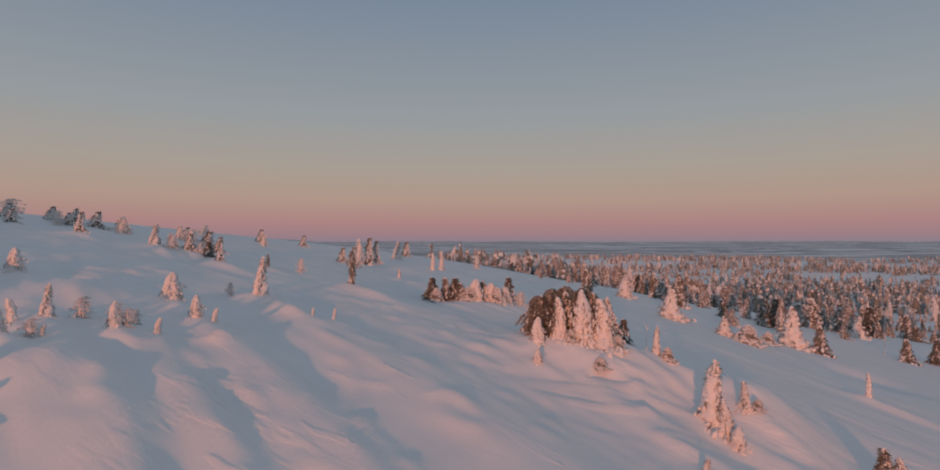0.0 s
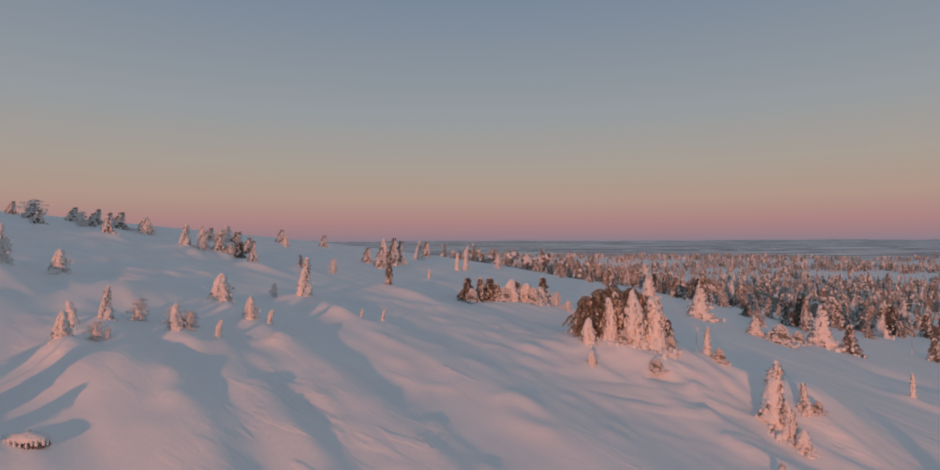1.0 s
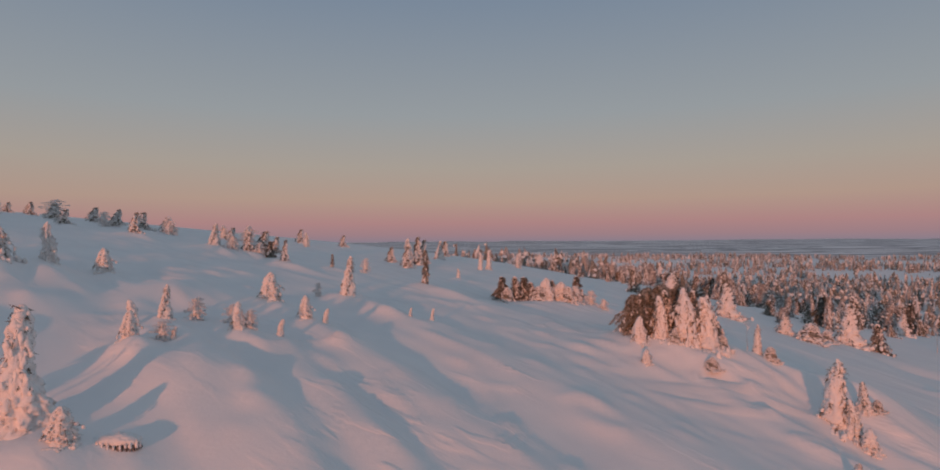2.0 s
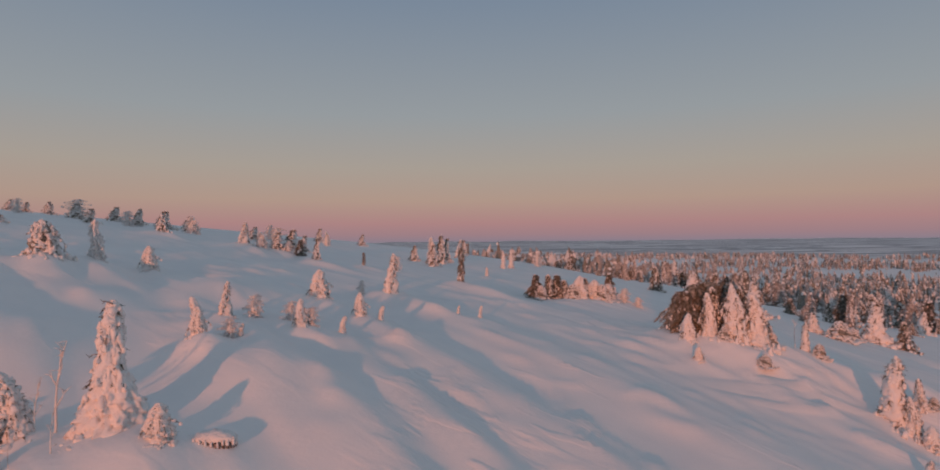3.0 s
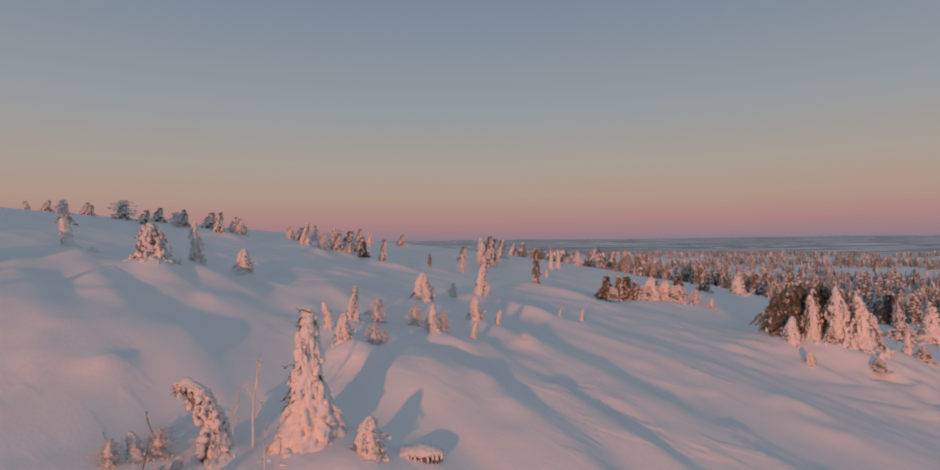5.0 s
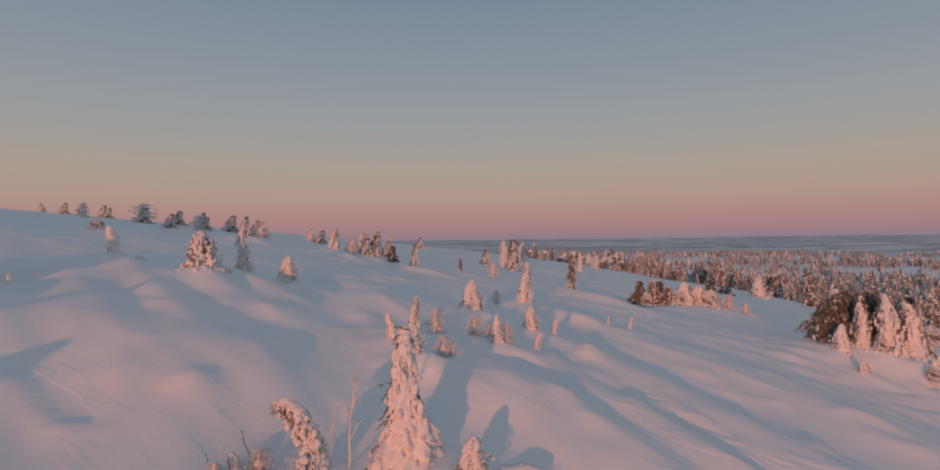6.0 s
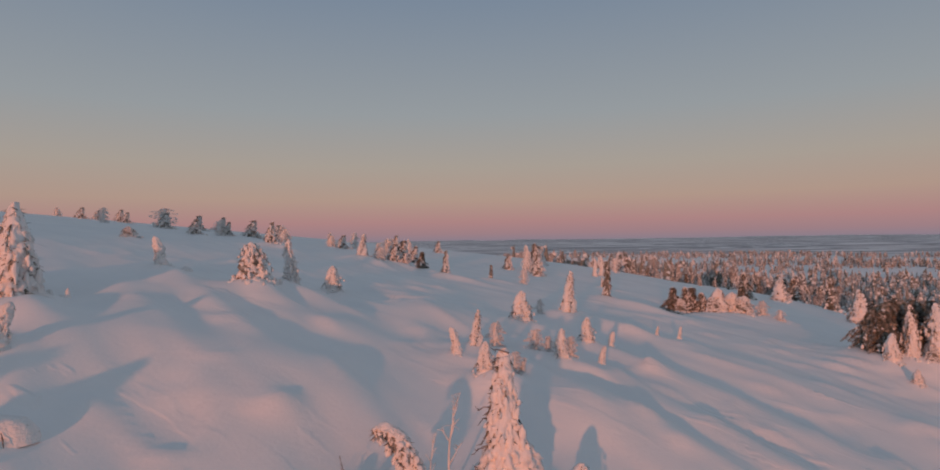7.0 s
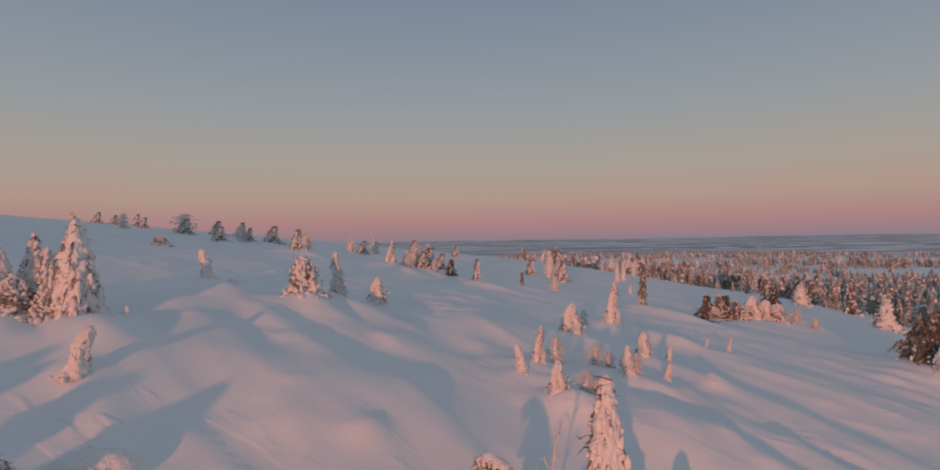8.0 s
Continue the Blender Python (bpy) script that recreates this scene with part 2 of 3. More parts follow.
spot("worn", -55.5, 74.0, 2.0, 1.60, 8)
spot("worn", -52.4, 74.0, 2.1, 1.29, -16)
spot("frosted", -42.5, 68.0, 2.2, 1.60, 21)
spot("worn", -47.0, 70.0, 2.2, 1.60, -3)
spot("rime", -28.4, 56.0, 2.4, 1.00, -27)
spot("worn", -27.4, 57.0, 2.2, 1.44, 10)
spot("worn", -26.2, 57.0, 1.8, 1.25, -14)
spot("frosted", -29.7, 78.0, 2.0, 0.98, 23)
spot("worn", -26.6, 85.0, 1.8, 1.23, -1)
spot("rime", -16.3, 51.0, 1.5, 0.65, -25)
spot("worn", -17.2, 69.4, 1.9, 1.22, 12)
spot("frosted", -15.0, 68.9, 3.2, 0.85, -12)
spot("worn", -14.2, 69.9, 3.5, 0.73, 25)
spot("worn", -13.6, 71.4, 3.1, 0.75, 1)
spot("heavy", -12.4, 81.1, 2.6, 1.16, -23)
spot("worn", -12.4, 90.5, 2.5, 1.08, 14)
spot("worn", -14.4, 62.6, 2.4, 0.98, -10)
spot("spire", -6.7, 72.6, 2.3, 0.87, 27)
spot("spire", -5.7, 73.8, 2.5, 0.89, 3)
spot("rime", -1.4, 86.7, 2.1, 0.69, -21)
spot("spire", -8.7, 57.4, 1.0, 1.19, 16)
spot("caked", -20.3, 24.8, 1.1, 0.75, 180)
spot("blunt", -19.2, 22.7, 1.15, 1.00, 10)
spot("heavy", -19.6, 25.8, 1.6, 0.85, -15)
spot("rime", -18.8, 26.9, 1.2, 0.85, 22)
spot("rime", -18.2, 23.1, 0.9, 1.00, 0)
spot("caked", -17.9, 23.3, 0.5, 0.80, 0)
spot("blunt", -17.5, 32.2, 1.6, 1.20, 24)
spot("rime", -17.2, 26.9, 1.0, 0.90, -13)
spot("rime", -16.6, 27.3, 0.8, 0.90, 40)
spot("blunt", -16.3, 25.3, 1.2, 0.90, 60)
spot("rime", -15.9, 25.6, 0.9, 0.80, 0)
spot("blunt", -14.7, 29.2, 1.2, 1.00, 0)
spot("caked", -13.7, 28.9, 0.8, 0.80, 20)
spot("caked", -14.7, 25.7, 0.8, 0.75, 0)
spot("caked", -10.3, 33.8, 0.5, 0.70, 0)
spot("caked", -9.1, 33.9, 0.7, 0.60, 10)
spot("caked", -35.3, 31.0, 1.6, 0.75, 180)
spot("hump", -34.2, 31.2, 0.7, 1.00, 0)
spot("blunt", 2.6, 35.1, 1.6, 0.95, 20)
spot("thicket", 2.7, 36.9, 2.6, 0.75, -20)
spot("thicket", 3.5, 37.0, 3.1, 0.85, 70)
spot("thicket", 4.6, 37.3, 3.3, 0.80, 150)
spot("thicket", 5.9, 37.8, 3.2, 0.80, 230)
spot("dark", 3.0, 36.2, 2.7, 1.10, 60)
spot("drape2", 4.0, 35.6, 2.7, 0.70, 15)
spot("mixed", 4.4, 36.3, 3.0, 1.00, 20)
spot("drape", 5.3, 35.4, 3.3, 0.85, -20)
spot("mixed", 6.0, 36.4, 3.1, 1.10, 100)
spot("drape2", 6.5, 35.3, 3.1, 0.95, 8)
spot("heavy2", 7.0, 36.6, 2.9, 1.00, 130)
spot("bush", 4.5, 34.8, 0.8, 0.80, 35)
spot("bush", 7.3, 35.2, 0.9, 0.90, 10)
spot("heavy", 11.05, 30.9, 3.45, 0.98, 0)
spot("drape", 11.4, 30.2, 1.9, 0.85, 30)
spot("blunt", 11.75, 29.4, 1.2, 1.20, 80)
spot("heavy2", 13.4, 32.4, 1.6, 0.95, 40)
spot("bush", 14.1, 32.4, 0.6, 1.00, 0)
spot("pole", 9.4, 36.8, 2.0, 1.00, 0)
spot("heavy", 10.0, 36.8, 2.0, 0.70, 10)
spot("bush", 10.5, 36.2, 0.9, 1.00, 50)
spot("blunt", 2.4, 32.9, 0.8, 1.20, 0)
spot("bush", 5.8, 32.8, 0.7, 1.10, 0)
spot("bush", -4.4, 48.6, 1.3, 1.00, 30)
spot("dark", -3.0, 50.2, 2.0, 1.30, -30)
spot("bush", -1.8, 49.0, 1.3, 1.00, 70)
spot("mixed", -0.6, 50.4, 1.8, 1.40, 12)
spot("bush", 0.6, 49.6, 1.4, 1.10, -20)
spot("dark", 1.6, 51.6, 2.2, 1.20, 20)
spot("rime", 2.6, 50.2, 1.3, 1.00, 0)
spot("rime", 3.4, 49.0, 1.0, 1.00, 50)
# next five bushes are unseen, added left of the view to shade the slope
spot("bush", -30.6, 12.9, 1.3, 1.05, 0)
spot("bush", -31.0, 11.0, 1.7, 0.95, 0)
spot("bush", -33.0, 11.4, 1.6, 1.00, 80)
spot("bush", -36.9, 8.0, 1.8, 1.00, 150)
spot("bush", -35.2, 12.0, 1.3, 1.10, 30)
spot("hump", -29.9, 14.9, 1.1, 1.50, 25)
spot("birch", -19.3, 15.6, 1.2, 1.00, 80)
spot("birch", -21.9, 14.9, 0.6, 1.00, 200)
spot("birch", -22.8, 15.8, 0.5, 1.00, 130)
spot("birch", -20.9, 15.3, 0.8, 1.00, 300)
spot("birch", -20.5, 16.6, 1.5, 1.00, 30)
spot("rime", -22.0, 16.0, 0.7, 1.20, 0)
spot("caked", -22.4, 15.7, 0.6, 1.10, 160)
spot("caked", -21.3, 15.4, 0.5, 1.20, 60)
spot("rime", -22.7, 15.2, 0.6, 1.20, 60)
spot("worn", -37.0, 24.2, 2.2, 1.10, 10)
spot("bush", -38.4, 23.0, 1.5, 1.10, 40)
spot("bush", -36.9, 22.8, 1.1, 1.10, -40)
spot("birch", -20.1, 16.8, 2.6)
spot("rime", -21.4, 14.9, 0.6, 1.2, 40)
spot("bush", -20.4, 14.9, 0.6, 1.0, 20)
spot("pole", -21.2, 15.0, 0.9)
spot("pole", -20.0, 15.2, 0.8, 1.0, 70)
spot("snag", -22.4, 16.5, 0.7, 1.4, 0)
spot("snag", -22.0, 15.3, 0.7, 1.6, 150)
spot("snag", -22.9, 15.6, 0.5, 1.6, 60)
# the snow heaps round these trees and trails off behind them along the wind
HEAPS = [(x, y, min(h, 2.6)) for kind, x, y, h, w, turn in SPOTS if y < 60 and kind not in ("pole", "birch", "rime", "snag")]

def relief(x, y, fell):
    """The drifts, heaps and hollows of the near slope."""
    full = np.zeros(np.shape(x))
    x, y = x[fell], y[fell]
    z = np.zeros_like(x)
    for a, b, h in MOUNDS:
        z += h * np.exp(-((x - a) ** 2 + (y - b) ** 2) / (2 * 2.3 ** 2))
    for a, b, h, r in BANKS:
        z += h * np.exp(-((x - a) ** 2 + (y - b) ** 2) / (2 * r * r))
    heap = np.zeros_like(x)
    for a, b, h in HEAPS:
        m = (np.abs(x - a) < 9) & (np.abs(y - b) < 9)
        ds = (x[m] - a) * WIND.x + (y[m] - b) * WIND.y
        dc = -(x[m] - a) * WIND.y + (y[m] - b) * WIND.x
        top = 0.17 * h * np.exp(-(ds ** 2 + dc ** 2) / (0.5 * h + 0.25) ** 2)
        tail = 0.17 * h * np.exp(-((ds - 0.85 * h) / (1.1 * h + 0.3)) ** 2 - (dc / (0.28 * h + 0.2)) ** 2)
        heap[m] = np.maximum(heap[m], np.maximum(top, tail))
    s, c = x * WIND.x + y * WIND.y, -x * WIND.y + y * WIND.x
    for s0, s1, crest, w_sun, w_lee, h in DRIFTS:
        dc = c - crest - 0.45 * value_noise(s / 5.5 + crest, c * 0 + crest)
        along = smooth(s, s0 - 8, s0 + 4) * (1 - smooth(s, s1 - 5, s1 + 4))
        z += 1.08 * h * along * np.exp(-(dc / np.where(dc < 0, w_sun, w_lee)) ** 2)
    z += (1 - smooth(np.hypot(x + 15, y - 30), 50, 72)) * (0.11 * value_noise(s / 15 + 3.3, c / 4.6 + 1.7)
                     + 0.06 * value_noise(s / 6 + 9.1, c / 1.7 + 4.4) + 0.035 * value_noise(s / 2.2, c / 0.6))
    # wind ripples below the clump of spruces, and thin crests of old drifts
    z += 0.36 * (1 - np.abs(value_noise(x / 3.0 + 4, y / 0.75))) ** 4 * np.exp(-((x - 7) / 4.5) ** 2 - ((y - 31) / 3.6) ** 2)
    gate = smooth(value_noise(x / 9 + 8, y / 9 + 3), 0.0, 0.5) * (1 - smooth(np.hypot(x + 15, y - 28), 25, 45))
    z += 0.13 * gate * (1 - np.abs(value_noise(s / 3.2 + 2, c / 1.3 + 6))) ** 7
    for a, b, ln, h in CRESTS:
        m = (np.abs(x - a) < 2.6) & (np.abs(y - b) < 2.6)
        ds = (x[m] - a) * WIND.x + (y[m] - b) * WIND.y
        dc = -(x[m] - a) * WIND.y + (y[m] - b) * WIND.x
        z[m] += h * np.exp(-(ds / ln) ** 2 - (dc / np.where(dc < 0, 0.24, 0.7)) ** 2)
    full[fell] = z + heap
    return full


def ground(x, y):
    x, y = np.asarray(x, float), np.asarray(y, float)
    cx, cy = np.clip(x, -110, 90), np.clip(y, -50, 120)
    z = PLANE[0] + PLANE[1] * cx + PLANE[2] * cy
    for i, a in enumerate(SWELL_X):
        for j, b in enumerate(SWELL_Y):
            z = z + SWELLS[i][j] * np.exp(-((x - a) ** 2 + (y - b) ** 2) / (2 * SWELL_R ** 2))
    # the lower slope on the right tilts a little towards the sun
    z = z + 0.024 * (np.clip(y, 22, 88) - 54) * smooth(x, 11, 22) * (1 - smooth(y, 88, 130)) * (1 - smooth(x, 70, 110))
    # added shoulder, unseen, uphill and behind: it blocks the sun from the ridge trees
    z = z + 8.0 * np.exp(-((x + 70) ** 2 + (y - 2) ** 2) / (2 * 16.0 ** 2))
    fell = (np.abs(x + 10) < 70) & (y > -10) & (y < 110)
    if fell.any():
        z = z + relief(x, y, fell)
    # the far plain, and low hills at its end
    d = np.hypot(x + 15, np.maximum(y - 30, 0))
    plain = -22.0 + 8 * smooth(y, 140, 700) + 24 * smooth(-x - 0.25 * y, 60, 500) - 12 * smooth(-y, 0, 300)
    plain = plain + 4.0 * value_noise(x / 230 + 5, y / 170) * smooth(y, 130, 350)
    hills = smooth(y, 2000, 4300) * (20 + 5 * value_noise(x / 900 + 2, y / 700) + 2 * value_noise(x / 260, y / 330))
    k = smooth(d, 85, 420)
    return z * (1 - k) + (plain + hills) * k


def ground_z(x, y):
    return float(ground(x, y))


def lines(lo, a, b, hi, step, grow):
    """Grid lines: even between a and b, wider and wider out to lo and hi."""
    v = list(np.arange(a, b + step / 2, step))
    for end, way in ((hi, 1), (lo, -1)):
        s, p = step, (v[-1] if way > 0 else v[0])
        more = []
        while (end - p) * way > 0:
            s *= grow
            p += s * way
            more.append(p)
        v = v + more if way > 0 else more[::-1] + v
    return np.array(v)


gx = lines(-4700, -44, 24, 4700, 0.28, 1.055)
gy = lines(-600, 12, 56, 4700, 0.28, 1.04)
X, Y = np.meshgrid(gx, gy)
Z = ground(X, Y)
verts = np.stack([X.ravel(), Y.ravel(), Z.ravel()], 1)
ny, nx = X.shape
idx = np.arange(nx * ny).reshape(ny, nx)
quads = np.stack([idx[:-1, :-1].ravel(), idx[:-1, 1:].ravel(), idx[1:, 1:].ravel(), idx[1:, :-1].ravel()], 1)
me = bpy.data.meshes.new("ground")
me.vertices.add(len(verts))
me.vertices.foreach_set("co", verts.ravel())
me.loops.add(quads.size)
me.loops.foreach_set("vertex_index", quads.ravel())
me.polygons.add(len(quads))
me.polygons.foreach_set("loop_start", np.arange(0, quads.size, 4))
me.update(calc_edges=True)
me.polygons.foreach_set("use_smooth", np.ones(len(quads), bool))
me.materials.append(SNOW_GROUND)
tagged(new("ground", me), "wind-packed drifted snow on an open fell slope", "snow", kind="structure")


# ---- tree parts ----
class Bag:
    """Vertices and faces of one mesh part."""

    def __init__(self):
        self.v, self.f, self.mi = [], [], []

    def tube(self, pts, radii, sides, flat=1.0, rng=None, rough=0.0, mi=0):
        base, n = len(self.v), len(pts)
        for i, (p, r) in enumerate(zip(pts, radii)):
            d = (pts[min(i + 1, n - 1)] - pts[max(i - 1, 0)]).normalized()
            side = d.cross(Vector((0, 0, 1)))
            side = side.normalized() if side.length > 1e-3 else Vector((1, 0, 0))
            up = side.cross(d)
            for k in range(sides):
                a = 2 * math.pi * k / sides
                q = r * (1 + (rng.uniform(-rough, rough) if rng else 0))
                self.v.append(p + side * math.cos(a) * q + up * math.sin(a) * q * flat)
        for i in range(n - 1):
            for k in range(sides):
                a, b = base + i * sides + k, base + i * sides + (k + 1) % sides
                self.f.append((a, b, b + sides, a + sides))
                self.mi.append(mi)
        self.f.append(tuple(base + k for k in range(sides))[::-1])
        self.f.append(tuple(base + (n - 1) * sides + k for k in range(sides)))
        self.mi += [mi, mi]

    def blade(self, p, way, width, mi=0):
        """A small three-sided spike: one needle spray."""
        base = len(self.v)
        s = way.cross(Vector((0.3, 0.2, 1))).normalized() * width
        u = s.cross(way).normalized() * width * 0.6
        self.v += [p + s, p - s * 0.5 + u, p - s * 0.5 - u, p + way]
        self.f += [(base, base + 1, base + 3), (base + 1, base + 2, base + 3), (base + 2, base, base + 3)]
        self.mi += [mi] * 3

    def clot(self, p, r, tall, sides=8, rows=5, mi=0):
        """A rounded clot of snow, tall times as high as wide, dented by a steady noise."""
        base = len(self.v)
        for i in range(rows + 1):
            q = math.pi * (i + 0.03) / (rows + 0.06)
            for k in range(sides):
                a = 2 * math.pi * (k + 0.5 * (i % 2)) / sides
                d = Vector((math.sin(q) * math.cos(a), math.sin(q) * math.sin(a), math.cos(q)))
                w = r * (1 + 0.55 * noise.noise(d * 1.4 + p * 23) + 0.30 * noise.noise(d * 3.1 + p * 41))
                self.v.append(p + Vector((d.x * w, d.y * w, d.z * w * tall)))
        for i in range(rows):
            for k in range(sides):
                a, b = base + i * sides + k, base + i * sides + (k + 1) % sides
                self.f.append((a, a + sides, b + sides, b))
                self.mi.append(mi)

    def mesh(self, name, *mats, soft=True):
        m = bpy.data.meshes.new(name)
        m.from_pydata([tuple(v) for v in self.v], [], self.f)
        for mat in mats:
            m.materials.append(mat)
        if len(mats) > 1:
            m.polygons.foreach_set("material_index", self.mi)
        if soft:
            m.polygons.foreach_set("use_smooth", [True] * len(self.f))
        return m


def part(name, bag, mat, parent, label="", soft=True):
    ob = new(name, bag.mesh(name, mat, soft=soft))
    ob.parent = parent
    return tagged(ob, label)


def crust(bag, axis, girth, rows, sides, seed, shelf=0.30, layers=9, rough=0.75):
    """Snow plastered round a tree: a lumpy, layered skin whose tiers overhang, girth giving (height, radius) steps from the foot up."""
    hs, rs = [g[0] for g in girth], [g[1] for g in girth]
    base = len(bag.v)
    for i in range(rows + 1):
        u = hs[0] + (hs[-1] - hs[0]) * i / rows
        r0 = float(np.interp(u, hs, rs))
        for k in range(sides):
            a = 2 * math.pi * k / sides
            ring = Vector((math.cos(a), math.sin(a), 0))
            n1 = noise.noise(ring * 1.3 + Vector((seed, 0, u * 4)))
            n2 = noise.noise(ring * (4 + 9 * r0) + Vector((0, seed, u * 13)))
            n3 = noise.noise(ring * (8 + 22 * r0) + Vector((seed, seed, u * 30)))
            tier = (u * layers + 1.3 * n1 + 0.8 * n2) % 1.0
            r = r0 * (1 + shelf * (0.5 - tier) + rough * (0.5 * n1 + 0.55 * n2 + 0.3 * n3))
            p = axis(u) + ring * max(r, 0.008)
            bag.v.append(p + Vector((0, 0, -0.35 * shelf * r0 * (1 - tier))))
    for i in range(rows):
        for k in range(sides):
            a, b = base + i * sides + k, base + i * sides + (k + 1) % sides
            bag.f.append((a, b, b + sides, a + sides))
            bag.mi.append(0)
    bag.f.append(tuple(base + rows * sides + k for k in range(sides)))
    bag.mi.append(0)


def laden(name, label, seed, prof, boughs=60, fat=0.07, droop=1.0, wind=0.5, lean=(0.0, 0.0), bow=None, jag=1.0, sprays=8, core=0.5,
          clots=3, hang=1.4, fine=(8, 5), foliage=None, skirt=10, bare=0.08, white_core=False, long=1.0, crown="tree", shell=0.0, mesh=(34, 26)):
    """A conifer, about one metre high, buried in clotted snow: prof gives (height, radius) steps from the foot up. Each drooping bough carries
    a chain of snow clots, the last one hanging; boughs on the windward (left) side and a few others stay bare and dark.
    bow: how far the whole stem curls over to the left. shell: how much of that radius a closed crust fills."""
    rng = random.Random(seed)
    root = new(name)
    hs, rs = [g[0] for g in prof], [g[1] for g in prof]
    girth = lambda u: float(np.interp(u, hs, rs))
    ph = rng.uniform(0, 6.28)

    def axis(u):
        x = lean[0] * u ** 2 + 0.020 * jag * math.sin(7 * u + ph) * u
        z = u
        if bow:
            x, z = -bow * u ** 1.7, math.sin(u * 1.70)
        return Vector((x, lean[1] * u * u + 0.018 * jag * math.sin(5 * u + 2 * ph) * u, z))

    trunk, needles, white = Bag(), Bag(), Bag()
    us = [0, 0.2, 0.4, 0.6, 0.8, 0.97]
    trunk.tube([axis(u) - Vector((0, 0, 0.06 if u == 0 else 0)) for u in us], [0.035 * (1 - 0.8 * u) for u in us], 7, rng=rng, rough=0.1)
    for i in range(boughs):
        u = 0.03 + 0.95 * max(0.0, (i + rng.uniform(-0.4, 0.4)) / boughs) ** 1.05
        u = min(max(u, 0.02), 0.98)
        a = i * 2.39996 + rng.uniform(-0.5, 0.5)
        out = Vector((math.cos(a), math.sin(a), 0))
        ragged = 1 + jag * (0.55 * noise.noise(out * 0.9 + Vector((seed, 0, u * 3.0))) + 0.45 * noise.noise(out * 2.0 + Vector((0, seed, u * 9.0))))
        ln = girth(u) * max(0.45, ragged) * rng.uniform(0.8, 1.12)
        dr = droop * rng.uniform(0.55, 1.25)
        start, pts = axis(u), []
        for j in range(4):
            q = j / 3
            p = start + out * ln * q + Vector((0, 0, ln * (0.22 * q - dr * q ** 2)))
            p.z = max(p.z, 0.02)
            pts.append(p)
        naked = rng.random() < max(bare, wind * max(0.0, -math.cos(a)) * 0.9)
        needles.tube(pts, [0.012, 0.010, 0.007, 0.003], 4)
        w = fat * (0.60 + 0.55 * (1 - u)) * rng.uniform(0.65, 1.25)
        if not naked:
            for j in range(clots):
                q = 0.35 + 0.65 * (j + rng.uniform(-0.25, 0.25)) / max(1, clots - 1)
                q = min(max(q, 0.2), 1.0)
                t = q * 3
                i0 = min(int(t), 2)
                p = pts[i0].lerp(pts[i0 + 1], t - i0) + Vector((rng.uniform(-0.35, 0.35) * w, rng.uniform(-0.35, 0.35) * w, 0.25 * w))
                last = j == clots - 1
                white.clot(p - Vector((0, 0, 0.45 * w if last else 0)), w * (rng.uniform(0.6, 0.85) if last else rng.uniform(0.75, 1.1)),
                           hang * rng.uniform(0.8, 1.35) if last else rng.uniform(0.7, 1.0), *fine)
        for j in range(round(sprays * (2.6 if naked else 1))):
            q = rng.uniform(0.3, 1.0) * 3
            i0 = min(int(q), 2)
            p = pts[i0].lerp(pts[i0 + 1], q - i0)
            way = (out * rng.uniform(0.2, 1.0) + Vector((rng.uniform(-0.7, 0.7), rng.uniform(-0.7, 0.7), rng.uniform(-1.2, 0.1)))).normalized()
            needles.blade(p, way * rng.uniform(0.05, 0.11) * long, rng.uniform(0.007, 0.015))
    for j in range(skirt):
        a = rng.uniform(0, 6.28)
        r = girth(0.02) * rng.uniform(0.55, 1.05)
        white.clot(Vector((r * math.cos(a), r * math.sin(a), rng.uniform(0.0, 0.06))), fat * rng.uniform(0.8, 1.7), rng.uniform(0.5, 0.9), *fine)
    if shell:
        crust(white, axis, [(h, r * shell) for h, r in prof], *mesh, seed, shelf=0.16, layers=7, rough=0.62)
    cu = [0.02, 0.12, 0.25, 0.38, 0.5, 0.62, 0.74, 0.86, 0.95]
    (white if white_core else needles).tube([axis(u) for u in cu], [core * girth(u) + 0.008 for u in cu], 10, rng=rng, rough=0.25)
    if bare < 0.5:
        top = axis(0.97)
        for j in range(3):
            white.clot(top + Vector((rng.uniform(-0.015, 0.015), rng.uniform(-0.015, 0.015), -0.035 * j)), fat * (0.35 + 0.16 * j), 1.3, *fine)
    for k, v in enumerate(white.v):
        white.v[k] = v + noise.noise_vector(v * 16 + Vector((seed, 0, 0))) * 0.016 + noise.noise_vector(v * 37) * 0.007
    part("trunk", trunk, BARK, root)
    tagged(part("crown", needles, foliage or NEEDLES, root, "frosted needle sprays under the snow", soft=False), kind="stuff")
    if white.v:
        tagged(part("snow_load", white, SNOW, root, "thick clotted snow on drooping boughs"), kind="stuff")
    return tagged(root, label, crown, "snow-laden fell trees")


